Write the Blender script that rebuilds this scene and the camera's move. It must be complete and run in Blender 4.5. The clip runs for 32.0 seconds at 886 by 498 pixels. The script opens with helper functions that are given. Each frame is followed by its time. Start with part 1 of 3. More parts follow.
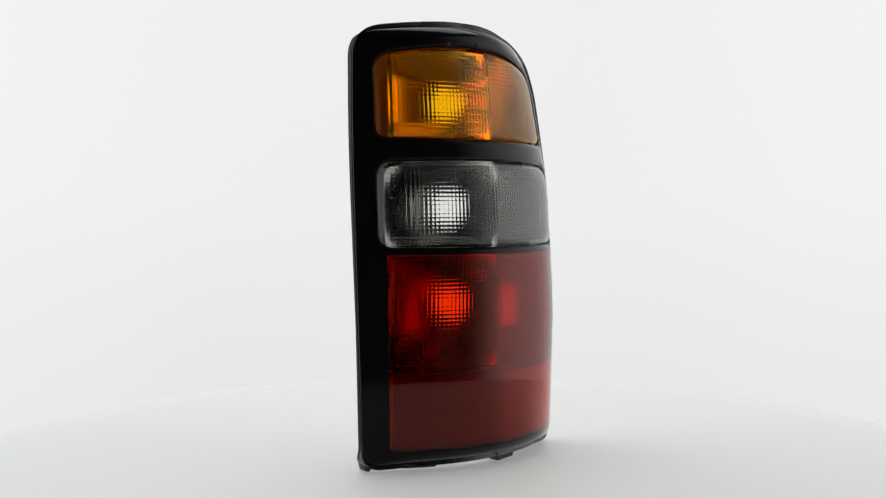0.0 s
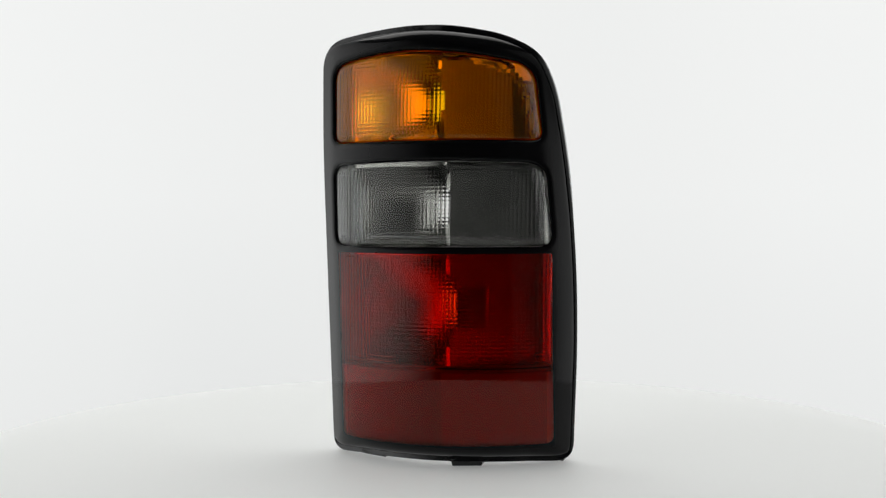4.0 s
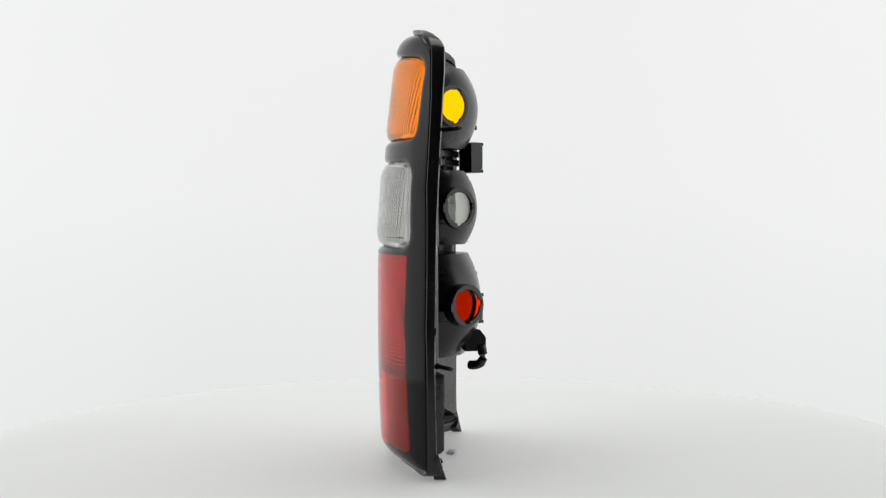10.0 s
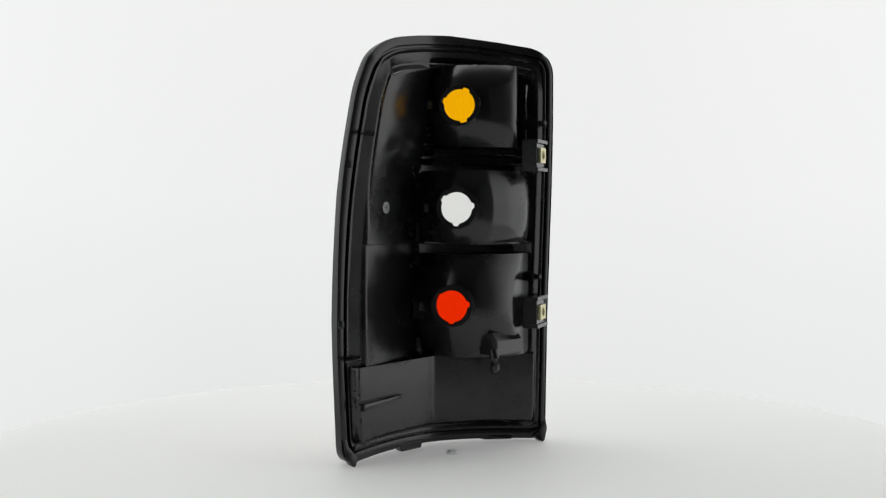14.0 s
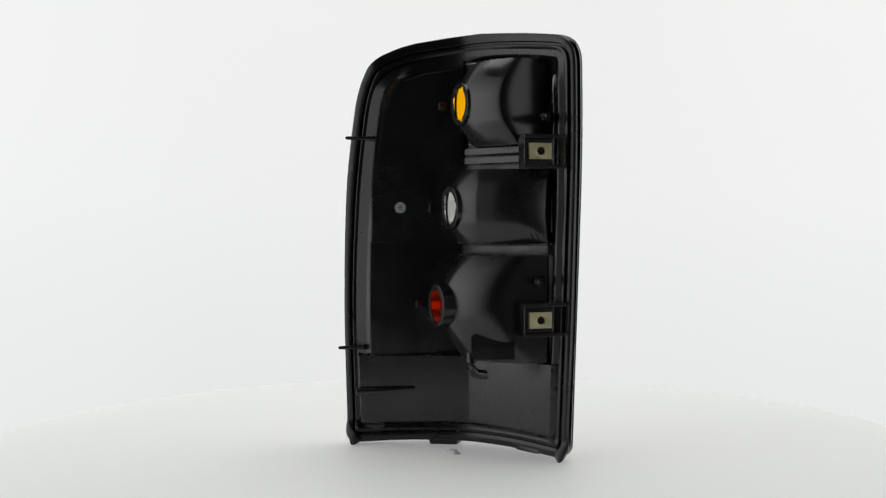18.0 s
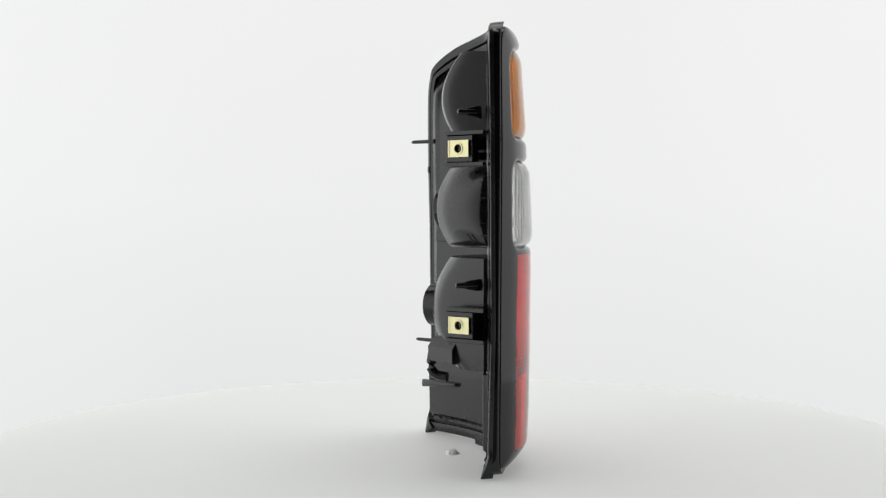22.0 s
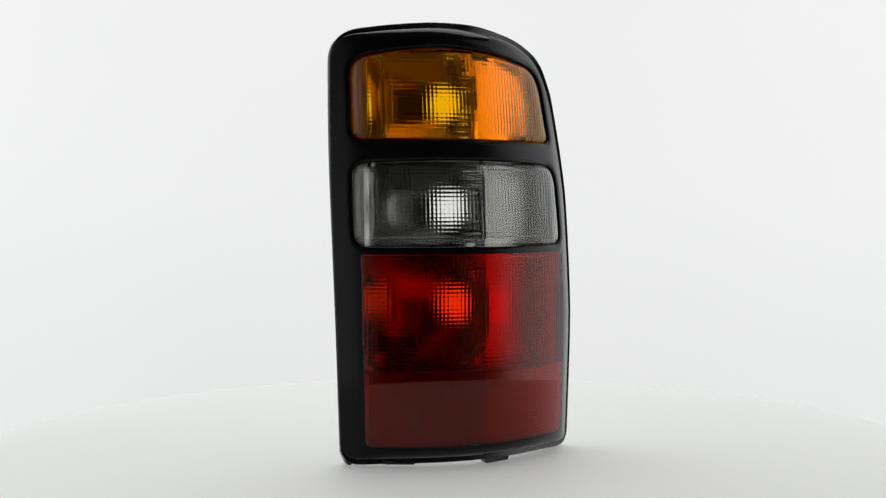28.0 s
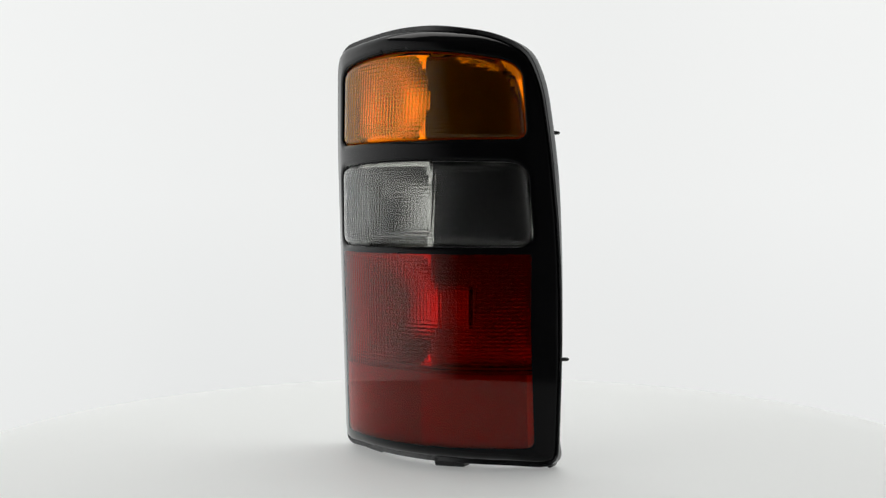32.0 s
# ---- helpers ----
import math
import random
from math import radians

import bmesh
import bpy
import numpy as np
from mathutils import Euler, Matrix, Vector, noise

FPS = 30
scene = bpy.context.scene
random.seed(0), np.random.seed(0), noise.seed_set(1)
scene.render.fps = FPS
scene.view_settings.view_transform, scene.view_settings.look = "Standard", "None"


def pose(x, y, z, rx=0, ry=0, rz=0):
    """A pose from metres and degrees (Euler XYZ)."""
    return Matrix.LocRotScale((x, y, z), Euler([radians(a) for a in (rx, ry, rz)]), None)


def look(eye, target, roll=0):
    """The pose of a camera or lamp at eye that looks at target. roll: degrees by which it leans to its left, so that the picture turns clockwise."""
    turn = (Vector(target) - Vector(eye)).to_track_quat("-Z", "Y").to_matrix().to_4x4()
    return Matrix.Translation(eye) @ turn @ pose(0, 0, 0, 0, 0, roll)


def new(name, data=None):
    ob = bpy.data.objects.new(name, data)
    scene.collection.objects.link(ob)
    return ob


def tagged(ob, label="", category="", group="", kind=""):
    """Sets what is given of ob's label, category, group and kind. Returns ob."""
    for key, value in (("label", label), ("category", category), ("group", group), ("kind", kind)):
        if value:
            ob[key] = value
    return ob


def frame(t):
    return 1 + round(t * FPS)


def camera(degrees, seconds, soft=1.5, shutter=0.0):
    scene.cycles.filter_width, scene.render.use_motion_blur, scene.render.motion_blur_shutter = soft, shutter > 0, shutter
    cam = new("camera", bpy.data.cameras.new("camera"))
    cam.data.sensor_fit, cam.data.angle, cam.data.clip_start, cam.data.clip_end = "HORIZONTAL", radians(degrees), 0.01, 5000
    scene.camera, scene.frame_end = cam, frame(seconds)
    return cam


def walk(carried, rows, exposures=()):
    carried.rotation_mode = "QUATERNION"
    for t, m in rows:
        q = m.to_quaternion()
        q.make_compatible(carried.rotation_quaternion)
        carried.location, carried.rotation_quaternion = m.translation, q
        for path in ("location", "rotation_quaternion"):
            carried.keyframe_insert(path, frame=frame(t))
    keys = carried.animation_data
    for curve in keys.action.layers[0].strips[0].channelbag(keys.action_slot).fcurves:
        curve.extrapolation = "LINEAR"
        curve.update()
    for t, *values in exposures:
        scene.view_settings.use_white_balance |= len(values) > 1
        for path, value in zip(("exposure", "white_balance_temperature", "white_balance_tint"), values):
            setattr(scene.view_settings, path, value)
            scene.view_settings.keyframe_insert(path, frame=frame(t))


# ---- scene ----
from mathutils.geometry import delaunay_2d_cdt

cam = camera(42.966, 32.0, soft=1.3)
EYE = (0.0, -1.22, 0.26486)
AIM = (EYE[0] - math.sin(radians(0.4613)), EYE[1] + math.cos(radians(0.4613)), EYE[2] - math.tan(radians(2.0094)))
STAND = look(EYE, AIM, -0.146)
walk(cam, [(0.0, STAND), (32.0, STAND)])

# ---- world and light: a photo tent, white round the back and sides, open to a dark room behind the camera ----
world = bpy.data.worlds.new("world")
scene.world = world
world.use_nodes = True
world.node_tree.nodes["Background"].inputs["Color"].default_value = (0.9, 0.95, 1.0, 1)
world.node_tree.nodes["Background"].inputs["Strength"].default_value = 0.02
scene.view_settings.exposure = 0.0


def area_lamp(name, eye, target, sx, sy, watts, colour=(1, 1, 1)):
    lamp = bpy.data.lights.new(name, "AREA")
    lamp.shape, lamp.size, lamp.size_y, lamp.energy, lamp.color = "RECTANGLE", sx, sy, watts, colour
    ob = new(name, lamp)
    ob.matrix_world = look(eye, target)
    return ob


# unseen lamp added overhead to brighten the disc
area_lamp("added_top_lamp", (0, 0.5, 1.75), (0, 0.2, 0), 1.8, 0.9, 10.5, (1.0, 0.99, 0.97))


# ---- materials ----
def material(name, base=(0.5, 0.5, 0.5), rough=0.5, metal=0.0, ior=1.45, coat=0.0, trans=0.0, spec=0.5, tint=1.0):
    m = bpy.data.materials.new(name)
    m.use_nodes = True
    b = m.node_tree.nodes["Principled BSDF"]
    b.inputs["Base Color"].default_value = (*base, 1)
    b.inputs["Roughness"].default_value = rough
    b.inputs["Metallic"].default_value = metal
    b.inputs["IOR"].default_value = ior
    b.inputs["Coat Weight"].default_value = coat
    b.inputs["Transmission Weight"].default_value = trans
    b.inputs["Specular IOR Level"].default_value = spec
    b.inputs["Specular Tint"].default_value = (tint, tint, tint, 1)
    return m


def grain(m, scale, low, high, strength=0.0, distance=0.0004, rough=None, detail=4):
    """Two scales of variation: colour between low and high, relief, and roughness."""
    nt = m.node_tree
    b = nt.nodes["Principled BSDF"]
    co = nt.nodes.new("ShaderNodeTexCoord")
    n1 = nt.nodes.new("ShaderNodeTexNoise")
    n1.inputs["Scale"].default_value, n1.inputs["Detail"].default_value = scale, detail
    n2 = nt.nodes.new("ShaderNodeTexNoise")
    n2.inputs["Scale"].default_value, n2.inputs["Detail"].default_value = scale * 14, 3
    nt.links.new(co.outputs["Object"], n1.inputs["Vector"])
    nt.links.new(co.outputs["Object"], n2.inputs["Vector"])
    mix = nt.nodes.new("ShaderNodeMix")
    mix.data_type = "RGBA"
    mix.inputs["A"].default_value, mix.inputs["B"].default_value = (*low, 1), (*high, 1)
    nt.links.new(n1.outputs["Fac"], mix.inputs["Factor"])
    nt.links.new(mix.outputs["Result"], b.inputs["Base Color"])
    if rough:
        mr = nt.nodes.new("ShaderNodeMapRange")
        mr.inputs["From Min"].default_value, mr.inputs["From Max"].default_value = 0.3, 0.7
        mr.inputs["To Min"].default_value, mr.inputs["To Max"].default_value = rough
        nt.links.new(n1.outputs["Fac"], mr.inputs["Value"])
        nt.links.new(mr.outputs["Result"], b.inputs["Roughness"])
    if strength:
        bump = nt.nodes.new("ShaderNodeBump")
        bump.inputs["Strength"].default_value, bump.inputs["Distance"].default_value = strength, distance
        nt.links.new(n2.outputs["Fac"], bump.inputs["Height"])
        nt.links.new(bump.outputs["Normal"], b.inputs["Normal"])
    return m


M_BEZEL = grain(material("black_gloss_plastic", rough=0.07, ior=1.5, spec=0.5, tint=0.16), 18, (0.0025, 0.0025, 0.003), (0.005, 0.005, 0.0055), rough=(0.06, 0.11))
M_HOUSING = grain(material("black_moulded_plastic", rough=0.25, ior=1.5, spec=0.5), 22, (0.007, 0.007, 0.0078), (0.013, 0.013, 0.014), 0.05, 0.0002, rough=(0.12, 0.34))
M_RIM = grain(material("black_satin_plastic", rough=0.3, ior=1.5, spec=0.42), 30, (0.006, 0.006, 0.007), (0.011, 0.011, 0.012), 0.06, 0.0003, rough=(0.16, 0.3))
# each chamber's brightness is put into its reflector's tone; dimmed for the clear one
M_CHROME = grain(material("dimmed_reflector_metal", rough=0.2, metal=1.0), 25, (0.32, 0.325, 0.31), (0.37, 0.37, 0.36), rough=(0.14, 0.2))
M_MATT = grain(material("dull_dark_backing", rough=0.5), 40, (0.06, 0.045, 0.045), (0.085, 0.065, 0.065))
M_PLATE = grain(material("reflex_plate_plastic", rough=0.4), 30, (0.12, 0.09, 0.09), (0.16, 0.12, 0.12))
# pale tones added inside the chambers to bounce light into the lens ends
M_WALL = grain(material("pale_bounce_wall", rough=0.35), 40, (0.6, 0.6, 0.58), (0.7, 0.7, 0.68))
M_BOUNCE = grain(material("grey_bounce_plastic", rough=0.5), 40, (0.36, 0.36, 0.36), (0.45, 0.45, 0.45))
# same metal lightened for the amber chamber, dimmed for the red
M_CHROME_BRIGHT = grain(material("brightened_reflector_metal", rough=0.1, metal=1.0), 25, (0.92, 0.92, 0.92), (0.96, 0.96, 0.96), rough=(0.13, 0.19))
M_CHROME_DULL = grain(material("dimmed_soft_reflector_metal", rough=0.12, metal=1.0), 25, (0.32, 0.32, 0.32), (0.37, 0.37, 0.37), rough=(0.2, 0.28))
M_AMBER = material("amber_lens_plastic", (1.0, 0.47, 0.002), 0.0, ior=1.33, trans=1.0)
M_CLEAR = material("clear_lens_plastic", (0.86, 0.86, 0.84), 0.0, ior=1.35, trans=1.0)
M_RED = material("red_lens_plastic", (0.97, 0.028, 0.001), 0.03, ior=1.33, trans=1.0)
# colour of light reflected inside the lens edge, put on an added line
M_EDGE_TINT = grain(material("amber_red_edge_tint", rough=0.2), 60, (0.42, 0.05, 0.004), (0.52, 0.075, 0.006))
M_ZINC = grain(material("yellow_zinc_plated_steel", rough=0.2, metal=1.0), 140, (0.42, 0.60, 0.26), (0.86, 0.62, 0.46), rough=(0.3, 0.45))
M_STICKER = grain(material("grey_paper_sticker", rough=0.55), 500, (0.22, 0.23, 0.24), (0.5, 0.5, 0.5))
M_INK = material("dark_ink", (0.05, 0.05, 0.06), 0.6)
M_PUTTY = grain(material("white_putty", rough=0.5), 200, (0.84, 0.86, 0.87), (0.9, 0.91, 0.91), 0.3, 0.0004)
M_DISC = grain(material("white_acrylic_disc_added_glow", rough=0.55), 5, (0.755, 0.77, 0.755), (0.785, 0.80, 0.785), 0.05, 0.0002)
# faint glow added to the disc to thin the shadows under the lamp
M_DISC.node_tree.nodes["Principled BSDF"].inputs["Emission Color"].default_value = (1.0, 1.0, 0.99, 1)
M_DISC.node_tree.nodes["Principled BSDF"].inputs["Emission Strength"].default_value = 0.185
M_ROOM = grain(material("dark_studio_wall", rough=0.8), 1.5, (0.02, 0.02, 0.022), (0.035, 0.035, 0.036))
# unseen ceiling, lightened to smooth the reflections on the bezel's top
M_CEILING = grain(material("pale_studio_ceiling", rough=0.8), 1.5, (0.1, 0.1, 0.1), (0.13, 0.13, 0.13))
M_FLOOR = grain(material("studio_floor", rough=0.7), 2, (0.04, 0.04, 0.042), (0.06, 0.06, 0.06))

M_TENT = material("glowing_tent_cloth", (0.8, 0.8, 0.8), 0.9)
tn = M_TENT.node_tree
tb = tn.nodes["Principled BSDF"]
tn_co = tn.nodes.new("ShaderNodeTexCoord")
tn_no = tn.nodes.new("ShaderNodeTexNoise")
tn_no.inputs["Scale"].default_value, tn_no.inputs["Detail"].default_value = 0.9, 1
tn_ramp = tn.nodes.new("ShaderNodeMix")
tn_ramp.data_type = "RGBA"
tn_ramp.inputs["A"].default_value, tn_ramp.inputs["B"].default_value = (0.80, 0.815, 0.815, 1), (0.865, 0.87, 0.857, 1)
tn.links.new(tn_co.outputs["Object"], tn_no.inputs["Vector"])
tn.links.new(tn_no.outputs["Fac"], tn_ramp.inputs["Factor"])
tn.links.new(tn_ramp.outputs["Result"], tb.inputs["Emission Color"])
# glow put into the cloth round back and sides, fading towards the open front
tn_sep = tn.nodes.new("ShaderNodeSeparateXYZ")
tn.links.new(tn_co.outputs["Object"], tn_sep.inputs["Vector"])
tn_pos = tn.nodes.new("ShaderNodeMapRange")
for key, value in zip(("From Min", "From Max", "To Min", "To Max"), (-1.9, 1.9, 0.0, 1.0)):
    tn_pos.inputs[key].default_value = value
# skews the added glow further forward on one side, to suit the lamp's reflections
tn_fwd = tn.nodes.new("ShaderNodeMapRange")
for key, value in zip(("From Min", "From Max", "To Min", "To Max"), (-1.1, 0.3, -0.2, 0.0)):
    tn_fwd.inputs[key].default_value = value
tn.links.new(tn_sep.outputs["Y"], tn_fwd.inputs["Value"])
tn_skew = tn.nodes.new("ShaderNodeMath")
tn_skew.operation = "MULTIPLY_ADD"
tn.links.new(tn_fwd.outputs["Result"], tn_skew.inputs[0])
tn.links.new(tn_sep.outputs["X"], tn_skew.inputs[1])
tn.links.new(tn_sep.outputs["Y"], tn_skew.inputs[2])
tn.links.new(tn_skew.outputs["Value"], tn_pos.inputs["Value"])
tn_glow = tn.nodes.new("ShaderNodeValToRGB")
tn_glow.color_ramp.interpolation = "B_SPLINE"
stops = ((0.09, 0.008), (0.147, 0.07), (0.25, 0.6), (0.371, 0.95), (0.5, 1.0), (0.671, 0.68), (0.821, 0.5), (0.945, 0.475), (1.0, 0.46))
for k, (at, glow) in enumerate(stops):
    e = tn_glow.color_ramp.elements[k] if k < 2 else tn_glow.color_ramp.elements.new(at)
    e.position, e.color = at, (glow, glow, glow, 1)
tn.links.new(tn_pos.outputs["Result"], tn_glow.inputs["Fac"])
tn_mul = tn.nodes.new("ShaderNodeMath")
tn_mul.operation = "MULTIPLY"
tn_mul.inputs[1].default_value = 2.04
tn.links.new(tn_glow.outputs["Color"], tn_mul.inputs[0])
# the glow is also dimmed low down and towards the top
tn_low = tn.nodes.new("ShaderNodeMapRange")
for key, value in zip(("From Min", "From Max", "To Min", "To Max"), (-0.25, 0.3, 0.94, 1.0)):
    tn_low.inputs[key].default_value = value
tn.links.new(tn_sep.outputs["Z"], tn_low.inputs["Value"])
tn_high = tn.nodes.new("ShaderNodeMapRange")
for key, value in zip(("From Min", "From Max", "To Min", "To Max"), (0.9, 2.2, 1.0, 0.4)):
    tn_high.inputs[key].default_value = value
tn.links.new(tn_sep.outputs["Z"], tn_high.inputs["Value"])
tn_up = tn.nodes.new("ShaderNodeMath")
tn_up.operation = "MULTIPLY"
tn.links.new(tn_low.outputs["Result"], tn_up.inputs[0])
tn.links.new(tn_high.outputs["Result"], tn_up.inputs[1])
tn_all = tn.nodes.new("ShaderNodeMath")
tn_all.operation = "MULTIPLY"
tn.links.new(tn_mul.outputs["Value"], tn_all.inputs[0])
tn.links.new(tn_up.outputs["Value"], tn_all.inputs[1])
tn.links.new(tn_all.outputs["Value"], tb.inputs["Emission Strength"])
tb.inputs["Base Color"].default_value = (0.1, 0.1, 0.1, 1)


# ---- building helpers ----
def mesh_of(name, verts, faces, mat, smooth=True, normals=None):
    me = bpy.data.meshes.new(name)
    if isinstance(faces, np.ndarray):
        count, sides = faces.shape
        me.vertices.add(len(verts))
        me.vertices.foreach_set("co", np.asarray(verts, np.float32).ravel())
        me.loops.add(count * sides)
        me.loops.foreach_set("vertex_index", faces.astype(np.int32).ravel())
        me.polygons.add(count)
        me.polygons.foreach_set("loop_start", np.arange(0, count * sides, sides, dtype=np.int32))
        me.update(calc_edges=True)
        me.validate()
    else:
        me.from_pydata([tuple(v) for v in verts], [], [tuple(int(i) for i in f) for f in faces])
    me.materials.append(mat)
    if smooth:
        me.polygons.foreach_set("use_smooth", [True] * len(me.polygons))
    me.update()
    if normals is not None:
        me.normals_split_custom_set_from_vertices([tuple(n) for n in normals])
    return me


def part(name, bm, mat, parent, label="", smooth=False):
    """Links a bmesh, or a finished mesh, as one mesh object under a thing or a part."""
    if isinstance(bm, bmesh.types.BMesh):
        bmesh.ops.recalc_face_normals(bm, faces=bm.faces)
        me = bpy.data.meshes.new(name)
        bm.to_mesh(me)
        bm.free()
        me.materials.append(mat)
        if smooth:
            me.polygons.foreach_set("use_smooth", [True] * len(me.polygons))
            me.set_sharp_from_angle(angle=radians(35))
    else:
        me = bm
    ob = new(name, me)
    ob.parent = parent
    return tagged(ob, label)


def mm(u, n, z):
    """Lamp millimetres (across, outwards, up) to metres in the lamp's space."""
    return Vector((u / 1000, -n / 1000, z / 1000))


def box_bm(bm, corners):
    """A block from eight corners: four of one end, four of the other."""
    v = [bm.verts.new(c) for c in corners]
    for f in ((0, 1, 2, 3), (7, 6, 5, 4), (0, 4, 5, 1), (1, 5, 6, 2), (2, 6, 7, 3), (3, 7, 4, 0)):
        bm.faces.new([v[i] for i in f])
    return bm


def bevelled(bm, width, segments=2):
    bmesh.ops.bevel(bm, geom=list(bm.edges), offset=width, segments=segments, profile=0.5, affect="EDGES", clamp_overlap=True)
    return bm


def tube(path, radii, sides=14, cap=True):
    """A round bar along a path of Vectors."""
    bm = bmesh.new()
    rings = []
    for i, p in enumerate(path):
        d = (path[min(i + 1, len(path) - 1)] - path[max(i - 1, 0)]).normalized()
        q = d.to_track_quat("Z", "Y")
        r = radii[i] if isinstance(radii, (list, tuple)) else radii
        rings.append([bm.verts.new(p + q @ Vector((r * math.cos(a), r * math.sin(a), 0))) for a in (2 * math.pi * k / sides for k in range(sides))])
    for a, b in zip(rings, rings[1:]):
        for k in range(sides):
            bm.faces.new((a[k], a[(k + 1) % sides], b[(k + 1) % sides], b[k]))
    if cap:
        bm.faces.new(rings[0][::-1])
        bm.faces.new(rings[-1])
    return bm


def rounded(corners, step=2.5):
    """A closed curve through straight sides with rounded corners (u, z, radius), sampled evenly."""
    pts = []
    for i, (x, y, r) in enumerate(corners):
        p = np.array((x, y))
        a, b = np.array(corners[i - 1][:2]) - p, np.array(corners[(i + 1) % len(corners)][:2]) - p
        a, b = p + a / np.hypot(*a) * r, p + b / np.hypot(*b) * r
        for s in np.linspace(0, 1, 13):
            pts.append((1 - s) ** 2 * a + 2 * s * (1 - s) * p + s * s * b)
    pts = np.array(pts)
    closed = np.vstack([pts, pts[:1]])
    run = np.concatenate([[0], np.cumsum(np.hypot(*np.diff(closed, axis=0).T))])
    at = np.linspace(0, run[-1], max(8, int(run[-1] / step)), endpoint=False)
    return np.column_stack([np.interp(at, run, closed[:, 0]), np.interp(at, run, closed[:, 1])])


def inside(poly, p):
    """Distance of the points p to the closed curve, positive inside."""
    p = np.atleast_2d(p).astype(float)
    out = np.empty(len(p))
    a, b = poly, np.roll(poly, -1, axis=0)
    ab = b - a
    for i in range(0, len(p), 4000):
        q = p[i:i + 4000, None, :]
        t = np.clip(((q - a) * ab).sum(2) / (ab ** 2).sum(1), 0, 1)
        d = np.sqrt(((q - a - t[..., None] * ab) ** 2).sum(2)).min(1)
        cross = ((a[:, 1] > q[..., 1]) != (b[:, 1] > q[..., 1])) & (q[..., 0] < ab[:, 0] * (q[..., 1] - a[:, 1]) / np.where(ab[:, 1] == 0, 1e-9, ab[:, 1]) + a[:, 0])
        out[i:i + 4000] = np.where(cross.sum(1) % 2 == 1, d, -d)
    return out


TABLE_U, TABLE_Z = np.arange(-160.0, 161.0, 1.6), np.arange(-20.0, 481.0, 1.6)


def table_of(poly):
    """The distance to a closed curve, looked up on a fine grid."""
    a, b = np.meshgrid(TABLE_U, TABLE_Z)
    tab = inside(poly, np.column_stack([a.ravel(), b.ravel()])).reshape(a.shape)

    def at(u, z):
        x, y = np.clip((np.asarray(u, float) + 160) / 1.6, 0, len(TABLE_U) - 1.01), np.clip((np.asarray(z, float) + 20) / 1.6, 0, len(TABLE_Z) - 1.01)
        i, j = x.astype(int), y.astype(int)
        fx, fy = x - i, y - j
        return (tab[j, i] * (1 - fx) + tab[j, i + 1] * fx) * (1 - fy) + (tab[j + 1, i] * (1 - fx) + tab[j + 1, i + 1] * fx) * fy
    return at


def outward(poly):
    """Unit normals of a closed curve that point out of it."""
    t = np.roll(poly, -1, axis=0) - np.roll(poly, 1, axis=0)
    t /= np.hypot(*t.T)[:, None]
    area = (poly[:, 0] * np.roll(poly[:, 1], -1) - poly[:, 1] * np.roll(poly[:, 0], -1)).sum()
    return np.column_stack([t[:, 1], -t[:, 0]]) * (1 if area > 0 else -1)


def triangulate(loops, extra, keep):
    """Triangles over the plane through closed loops and loose points; keep(centres) tells which to keep."""
    pts, edges = [], []
    for lp in loops:
        k = len(pts)
        pts += [Vector(p) for p in lp]
        edges += [(k + i, k + (i + 1) % len(lp)) for i in range(len(lp))]
    pts += [Vector(p) for p in extra]
    v, _, f, *_ = delaunay_2d_cdt(pts, edges, [], 0, 1e-6)
    v, f = np.array([tuple(p) for p in v]), np.array([tuple(t) for t in f])
    return v, f[keep(v[f].mean(1))]


# ---- the lamp's form, in millimetres: u across, n outwards, z up ----
OUTLINE = rounded([(-131.5, 0.8, 19), (-142.5, 330, 60), (-141.5, 446, 30), (-78, 455, 20), (-8, 460.6, 44), (64, 448, 19), (98.5, 430, 17), (114.5, 394, 20), (131, 300, 60), (139.5, 160, 70), (133.5, 0.8, 19), (60, 3.2, 30), (-60, 3.2, 30)])
FACING = outward(OUTLINE)
BEZEL_EDGE = OUTLINE - FACING * (0.6 + 5.0 * np.clip(FACING[:, 1] + 0.6 * FACING[:, 0], 0, 1) + 5.2 * np.clip(-FACING[:, 1], 0, 1))[:, None]
# how far the rim's back edge draws in behind the bezel
DRAWN_IN = 4.4 * np.clip(-FACING[:, 0], 0, 1) ** 0.5 * np.clip(OUTLINE[:, 1] / 30, 0, 1) + 2.4 * np.clip(FACING[:, 0], 0, 1) * np.clip((300 - OUTLINE[:, 1]) / 120, 0, 1) * np.clip(OUTLINE[:, 1] / 30, 0, 1)
AMBER = rounded([(-123, 336, 11), (103.5, 336, 11), (93, 415.5, 22), (8, 430.5, 60), (-60, 430, 40), (-124, 419, 17)])
CLEAR = rounded([(-121, 226.5, 14), (114.5, 226.5, 15), (106.5, 312.5, 20), (-20, 315, 40), (-123, 312, 15)])
RED = rounded([(-112.5, 22, 6), (116, 23, 8), (114.5, 219.5, 2), (-117, 219.5, 2)])


IN_OUTLINE, IN_EDGE, IN_AMBER, IN_CLEAR, IN_RED = (table_of(c) for c in (OUTLINE, BEZEL_EDGE, AMBER, CLEAR, RED))


